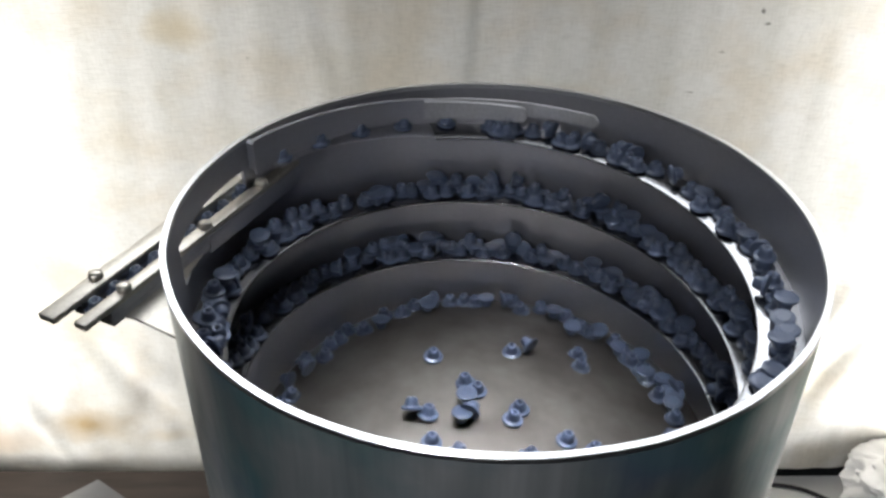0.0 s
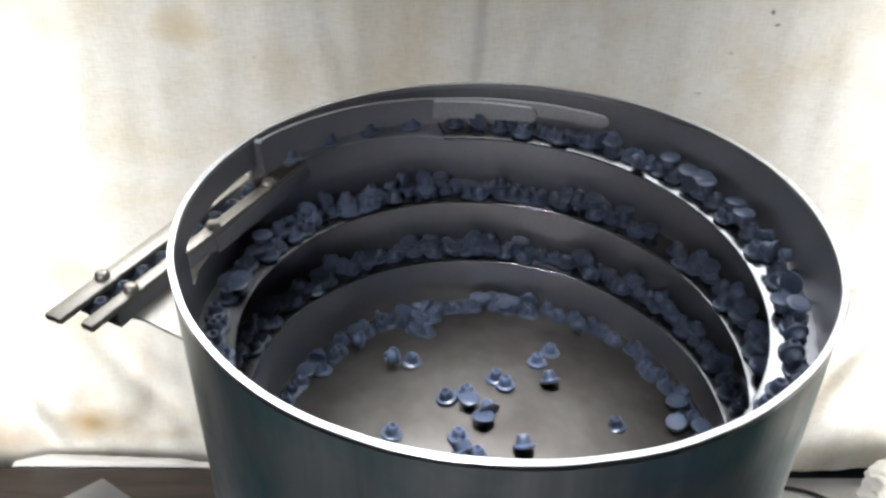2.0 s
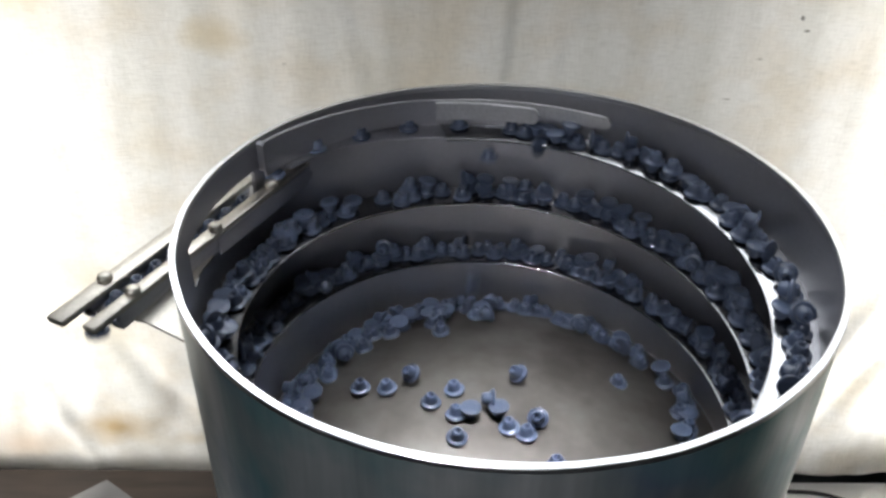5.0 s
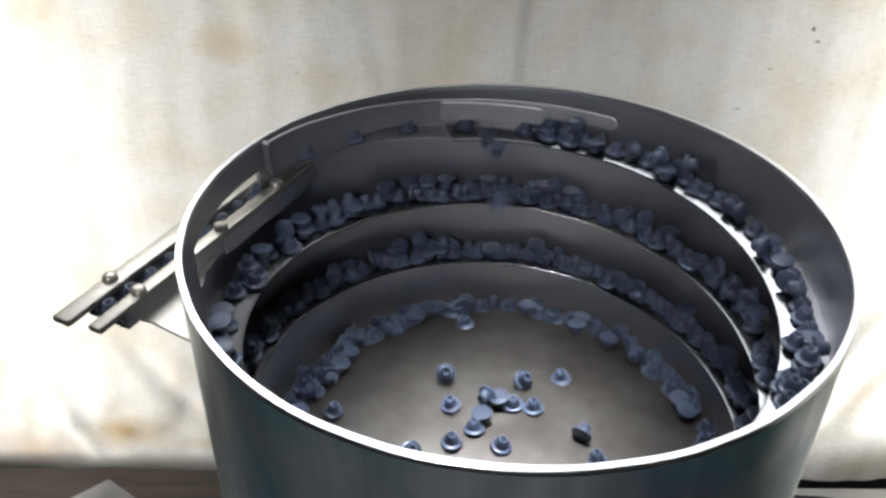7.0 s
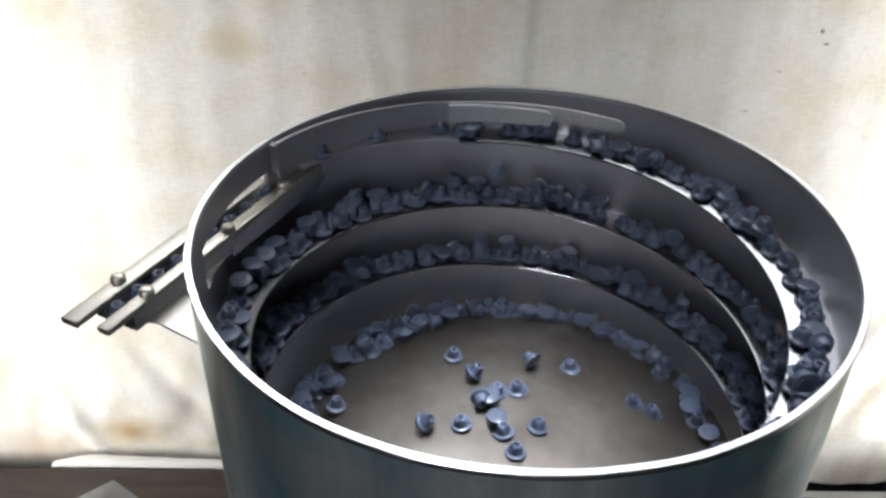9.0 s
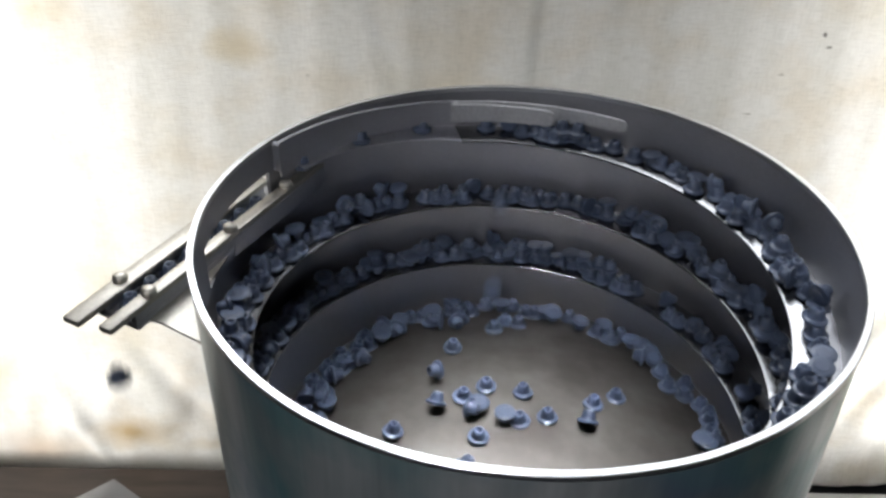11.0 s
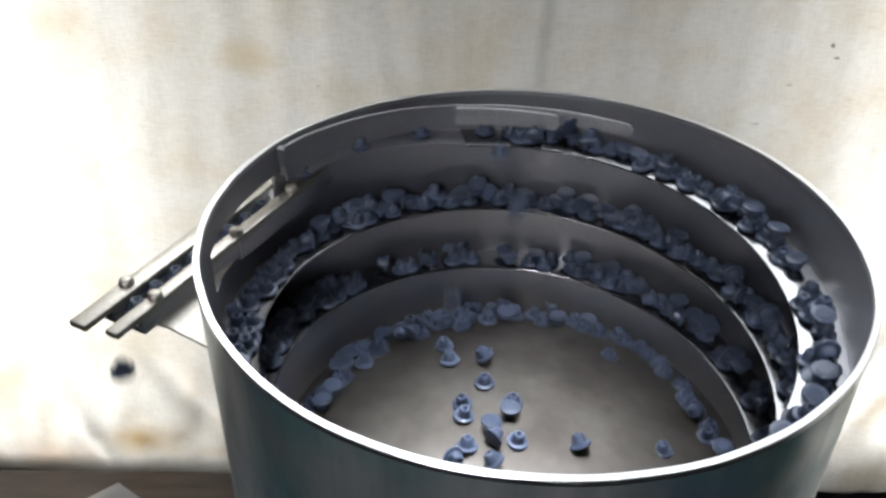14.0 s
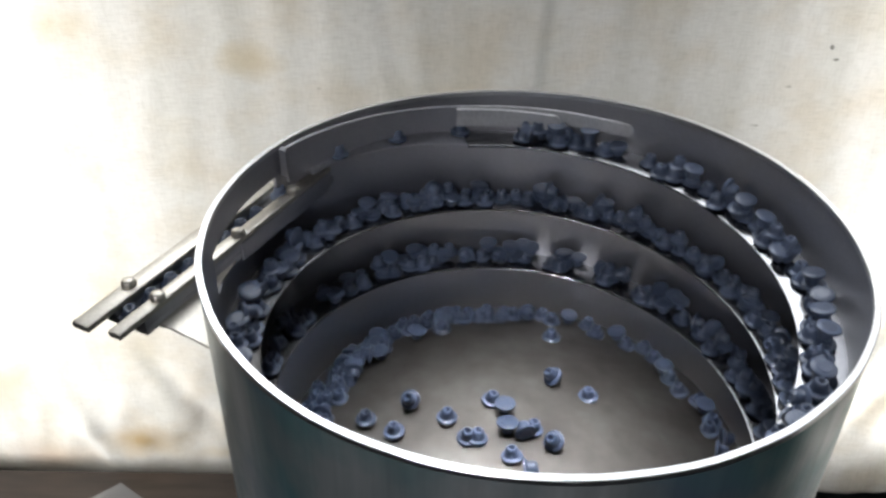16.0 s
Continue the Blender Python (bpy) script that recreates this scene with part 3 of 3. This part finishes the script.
def climbing_stoppers(me):
    """Stoppers that go round: up the spiral, off its end, across the floor and up again."""
    rnd = random.Random(4)
    seats = []
    c = 0.0
    while c < CYCLE:
        two = rnd.random() < 0.50
        seats.append((c, rnd.uniform(0.2130, 0.2155) if two else rnd.uniform(0.2100, 0.2160), 0.0, 0))
        if two:
            seats.append((c + rnd.uniform(0.02, 0.07), rnd.uniform(0.2035, 0.2070), 0.0015, 0))
        if rnd.random() < 0.42 and c < CYCLE - 2.5:
            seats.append((c + rnd.uniform(-0.03, 0.07), rnd.uniform(0.2095, 0.2145), 0.0095, 1))
        c += rnd.uniform(0.095, 0.140)
        if rnd.random() < 0.012:
            c += rnd.uniform(0.12, 0.3)
    seats = [q for q in seats if q[3] or q[1] < 0.2075 or min(abs(q[0] - b) for b in BOOKED) > 0.085]
    rows_bm = bmesh.new()
    for c0, r, up, stacked in seats:
        kind = rnd.choices((0, 1, 2), (5, 4, 3) if stacked else (7, 2, 2))[0]
        base = LIFT[kind] + up
        lean = lean_of(kind, rnd)
        s = START + SPEED * (c0 - CROSS)
        if s < DROP - 16 * SPEED - 2:
            m = Matrix.Translation(polar(r, s, TRACK_Z + PITCH * s / 360 + base)) @ Matrix.Rotation(radians(s), 4, "Z") @ lean
            place(rows_bm, me, m)
            continue
        over = (rnd.uniform(-14, -4) if stacked else rnd.choice((rnd.uniform(-9, 4), rnd.uniform(-9, 4), rnd.uniform(0, 16)))) / SPEED
        if (stacked or r < 0.2075) and rnd.random() < 0.45:
            over = -rnd.uniform(170, 250) / SPEED       # pushed off before the last half turn
        ring = rnd.uniform(RING - 0.024, RING + 0.004)
        left = DROP + over * SPEED
        falls = [k * CYCLE + over - c0 for k in range(0, 3)]
        falls = [t for t in falls if 0.1 < t < 15.6]
        times = [0.25 * i for i in range(65)]
        for t in falls:
            times = [q for q in times if q in (0.0, 16.0) or not t - 0.05 < q < t + 0.30] + [t - 0.04, t + 0.07, t + 0.14, t + 0.20]
        rows = []
        for t in sorted(times):
            q = (c0 + t - over) % CYCLE + over
            if q >= CROSS:
                s = START + SPEED * (q - CROSS)
                mixed = min(1.0, (q - CROSS) / 1.2)
                rad = r if mixed >= 1 else ring + (r - ring) * mixed
                z = max(floor_z(0.2), TRACK_Z + PITCH * s / 360) + base
            else:
                drop = q - over
                s = left + (240.0 - left) * drop / (CROSS - over)
                if drop < 0.19:
                    g = drop / 0.19
                    rad = 0.199 - 0.034 * g
                    z = TRACK_Z + PITCH * (DROP + over * SPEED) / 360 + base - 0.155 * min(1.0, 1.1 * g) ** 1.8
                    z = max(z, floor_z(rad) + base)
                else:
                    rad = ring - 0.016 * math.exp(-(drop - 0.19) / 0.8)
                    z = floor_z(rad) + LIFT[kind]
            if (t * 4) % 2 == 1 and over + 1.2 < q < CYCLE + over - 1.5 and abs(q - CROSS) > 1.3:
                continue
            m = Matrix.Translation(polar(rad + 0.0007 * math.sin(3.1 * t + c0 * 9), s, z)) @ Matrix.Rotation(radians(s), 4, "Z") @ lean
            rows.append((t, m))
        if rows[-1][0] < 16.0:
            raise ValueError("rows end early")
        stopper(me, rows)
    ob = part("stopper_rows", rows_bm, RUBBER_ROWS, None)
    tagged(ob, "crowded rows of blue-grey rubber stoppers climbing the spiral track", "stoppers", "", "stuff")
    MOVES.append((ob, [(0.5 * i, pose(0, 0, PITCH * SPEED * 0.5 * i / 360, 0, 0, SPEED * 0.5 * i)) for i in range(33)]))


def place(bm, me, m):
    """Add a copy of the mesh to bm at m."""
    n = len(bm.verts)
    bm.from_mesh(me)
    bm.verts.ensure_lookup_table()
    for v in bm.verts[n:]:
        v.co = m @ v.co


def ring_stoppers(me):
    """Stoppers that circle along the foot of the pan wall without climbing."""
    rnd = random.Random(9)
    bm = bmesh.new()
    a = 0.0
    while a < 358:
        kind = rnd.choices((0, 1, 2), (9, 2, 2))[0]
        r = rnd.choice((rnd.uniform(0.168, RING), rnd.uniform(0.178, RING + 0.005)))
        place(bm, me, Matrix.Translation(polar(r, a, floor_z(r) + LIFT[kind])) @ Matrix.Rotation(radians(a), 4, "Z") @ lean_of(kind, rnd))
        a += rnd.uniform(2.9, 6.2)
    ob = part("stopper_ring", bm, RUBBER_ROWS, None)
    tagged(ob, "ring of blue-grey rubber stoppers circling along the pan wall", "stoppers", "", "stuff")
    MOVES.append((ob, [(0.5 * i, pose(0, 0, 0, 0, 0, RING_SPEED * 0.5 * i)) for i in range(33)]))


def floor_stopper(me, kind, turn, *marks):
    """A stopper that circles on the domed floor. marks: seconds, degrees, degrees a second, radius."""
    rnd = random.Random(int(marks[0][1]))
    lean = pose(0, 0, 0, 0, 0, turn) @ (pose(0, 0, 0, 0, 38, 0) if kind == 3 else lean_of(kind, rnd))
    lift = 0.0058 if kind == 3 else LIFT[kind]
    rows = []
    for i in range(33):
        t = 0.5 * i
        first, last = marks[0], marks[-1]
        if t <= first[0]:
            a, r = first[1] + first[2] * (t - first[0]), first[3]
        elif t >= last[0]:
            a, r = last[1] + last[2] * (t - last[0]), last[3]
        else:
            k = max(n for n in range(len(marks)) if marks[n][0] <= t)
            p, q = marks[k], marks[k + 1]
            d = q[0] - p[0]
            u = (t - p[0]) / d
            h = u * u * (3 - 2 * u)
            a = p[1] * (1 - h) + q[1] * h + d * (p[2] * u * (1 - u) ** 2 - q[2] * u * u * (1 - u))
            r = p[3] * (1 - u) + q[3] * u
        p = polar(r, a, floor_z(r) + lift) + Vector((-0.0105, 0, 0))
        rows.append((t, Matrix.Translation(p) @ Matrix.Rotation(radians(a), 4, "Z") @ lean))
    stopper(me, rows, "small blue-grey rubber vial stopper loose on the bowl floor")


def floor_stoppers(me):
    f = lambda kind, turn, *marks: floor_stopper(me, kind, turn, *marks)
    f(0, 0, (2.10, 209, 42.0, 0.075), (7.75, 430, 38.8, 0.085))
    f(0, 0, (2.10, 141, 34.8, 0.087), (7.75, 367, 33.7, 0.100))
    f(2, 60, (2.10, 147, 41.9, 0.098), (7.75, 376, 38.0, 0.078), (13.65, 585, 28.1, 0.060))
    f(0, 0, (2.10, 122, 40.1, 0.121), (9.0, 380, 37.0, 0.128))
    f(0, 0, (2.10, 128, 24.5, 0.020), (9.0, 300, 25.0, 0.022))
    f(1, 0, (2.10, 155, 20.1, 0.008), (9.0, 295, 20.0, 0.010))
    f(1, 0, (2.10, 293, 19.3, 0.016), (13.65, 593, 27.2, 0.013))
    f(3, -100, (2.10, 264, 33.5, 0.049), (7.75, 437, 30.8, 0.049), (13.65, 619, 31.9, 0.050))
    f(0, 0, (2.10, 252, 24.7, 0.036), (7.75, 408, 29.0, 0.024), (13.65, 585, 26.3, 0.041))
    f(0, 0, (2.10, 59, 35.6, 0.038), (7.75, 186, 18.9, 0.028))
    f(3, 80, (2.10, 37, 39.7, 0.072), (13.65, 451, 33.7, 0.079))
    f(0, 0, (2.10, 59, 35.8, 0.085), (13.65, 472, 34.2, 0.089))
    f(0, 0, (2.10, 7, 37.8, 0.117), (13.65, 398, 33.3, 0.148))
    f(0, 0, (2.10, 75, 34.5, 0.042), (13.65, 458, 36.6, 0.045))
    f(0, 0, (2.10, 162, 29.1, 0.029), (7.75, 312, 24.4, 0.040), (13.65, 505, 33.2, 0.035))
    f(3, 150, (2.10, 318, 26.0, 0.057), (7.75, 520, 34.0, 0.055), (13.65, 690, 35.1, 0.071))
    f(0, 0, (2.10, 276, 18.8, 0.050), (13.65, 532, 26.1, 0.030))
    f(0, 0, (2.10, 125, 38.1, 0.132), (13.65, 536, 34.4, 0.148))
    f(0, 0, (2.10, 60, 35.8, 0.109), (13.65, 470, 30.6, 0.114))
    f(0, 0, (7.75, 130, 36.7, 0.136))
    f(2, 30, (7.75, 100, 24.1, 0.014), (13.65, 251, 27.7, 0.030))


def passed(t):
    """How many stoppers have left the chute's end by t; the flow slows down on the way."""
    if t < 4.2:
        return (t - 2.55) / 0.40
    if t < 11.55:
        return 4.125 + 2.5 * (t - 4.2) - 0.0648 * (t - 4.2) ** 2
    return 19.0 + 1.70 * (t - 11.55)


def when(n):
    lo, hi = -60.0, 80.0
    for _ in range(50):
        mid = 0.5 * (lo + hi)
        if passed(mid) < n:
            lo = mid
        else:
            hi = mid
    return lo


GAP, QUEUE, LIP = 0.0208, 8.2, 0.240
ENTERS = {i: when(i - QUEUE) for i in range(-6, 58)}
BOOKED = [CYCLE - (t - (160 - DROP) / SPEED) for t in ENTERS.values()]


def chute_stoppers(me):
    """Stoppers that stay on the track to its end, queue through the chute and drop off its lip."""
    for i, enters in ENTERS.items():
        rnd = random.Random(100 + i)
        lean = pose(0, 0, 0, rnd.uniform(-4, 4), rnd.uniform(-4, 4), rnd.uniform(0, 360))
        r = rnd.uniform(0.2140, 0.2160)
        leaves = when(i)
        land = Vector((rnd.uniform(-0.05, 0.04), rnd.uniform(-0.05, 0.05), 0))
        times = [0.25 * k for k in range(65)]
        if -0.5 < leaves < 16.0:
            falls = [leaves + d for d in (0.0, 0.06, 0.12, 0.18, 0.26, 0.36, 0.42)]
            times = sorted([q for q in times if q in (0.0, 16.0) or not leaves - 0.04 < q < leaves + 0.46] + [q for q in falls if 0.02 < q < 15.98])
        rows = []
        for t in times:
            if t <= enters:
                s = 160 - SPEED * (enters - t)
                k = max(0.0, min(1.0, (s - 92) / 14))
                j = max(0.0, min(1.0, (s - 146) / 14))
                rad = (r * (1 - k) + 0.2205 * k) * (1 - j) + 0.2333 * j
                p = polar(rad, s, (TRACK_Z + PITCH * s / 360 + 0.0002) * (1 - j) + (CHUTE_Z - 0.0127) * j)
            else:
                u = LIP - GAP * (i - passed(min(t, leaves)))
                p = CHUTE @ Vector((u, 0.0125, -0.0127))
                if t > leaves:
                    d = t - leaves
                    p += ALONG * min(0.02, 0.10 * d)
                    p.z = max(TABLE_Z + 0.0008, p.z - 4.9 * d * d)
                    p += land * min(1.0, d / 0.40)
            rows.append((t, Matrix.Translation(p) @ lean))
        ob = stopper(me, rows, "small blue-grey rubber vial stopper on its way through the chute")
        ob["group"] = "stoppers in the bowl"


# ---- build ----
room()
table()
CLOTH_OB = hanging_cloth()
STRIP = white_strip()
STAND, CABLE_OB = side_stand()
WHITE_BAG = bags()
bowl_feeder()
STOPPER = stopper_mesh()
climbing_stoppers(STOPPER)
ring_stoppers(STOPPER)
floor_stoppers(STOPPER)
chute_stoppers(STOPPER)


def motions():
    walk(CLOTH_OB, [(t, SET @ pose(dx, CLOTH_Y, dz)) for t, dx, dz in CLOTH_SWAY])
    walk(STAND, [(t, SET @ pose(dx, dz * 0.87, -0.858)) for t, dx, dz in CLOTH_SWAY])
    walk(CABLE_OB, [(t, SET @ pose(dx, dz * 0.87, 0)) for t, dx, dz in CLOTH_SWAY])
    walk(WHITE_BAG, [(t, SET @ pose(0.735 + dx, 0.40 + dy, -0.8575)) for t, dx, dy in ((0.0, 0, 0), (1.5, 0.004, -0.028), (3.5, 0.016, -0.045), (4.2, 0.03, -0.055), (16.0, 0.05, -0.065))])
    # the strip is raised to show the gap and lowered to close it
    lifts = ((0.0, -0.500, -0.060), (1.2, -0.500, -0.060), (1.5, -0.500, 0.001), (2.0, -0.515, 0.008), (2.5, -0.510, 0.0), (2.8, -0.50, -0.060),
             (8.1, -0.46, -0.060), (8.5, -0.45, 0.008), (9.0, -0.465, 0.009), (9.8, -0.46, -0.060), (16.0, -0.45, -0.060))
    walk(STRIP, [(t, SET @ pose(x - 0.055, 0.466, TABLE_Z - 0.011 + up)) for t, x, up in lifts])
    for ob, rows in MOVES:
        walk(ob, rows)


motions()
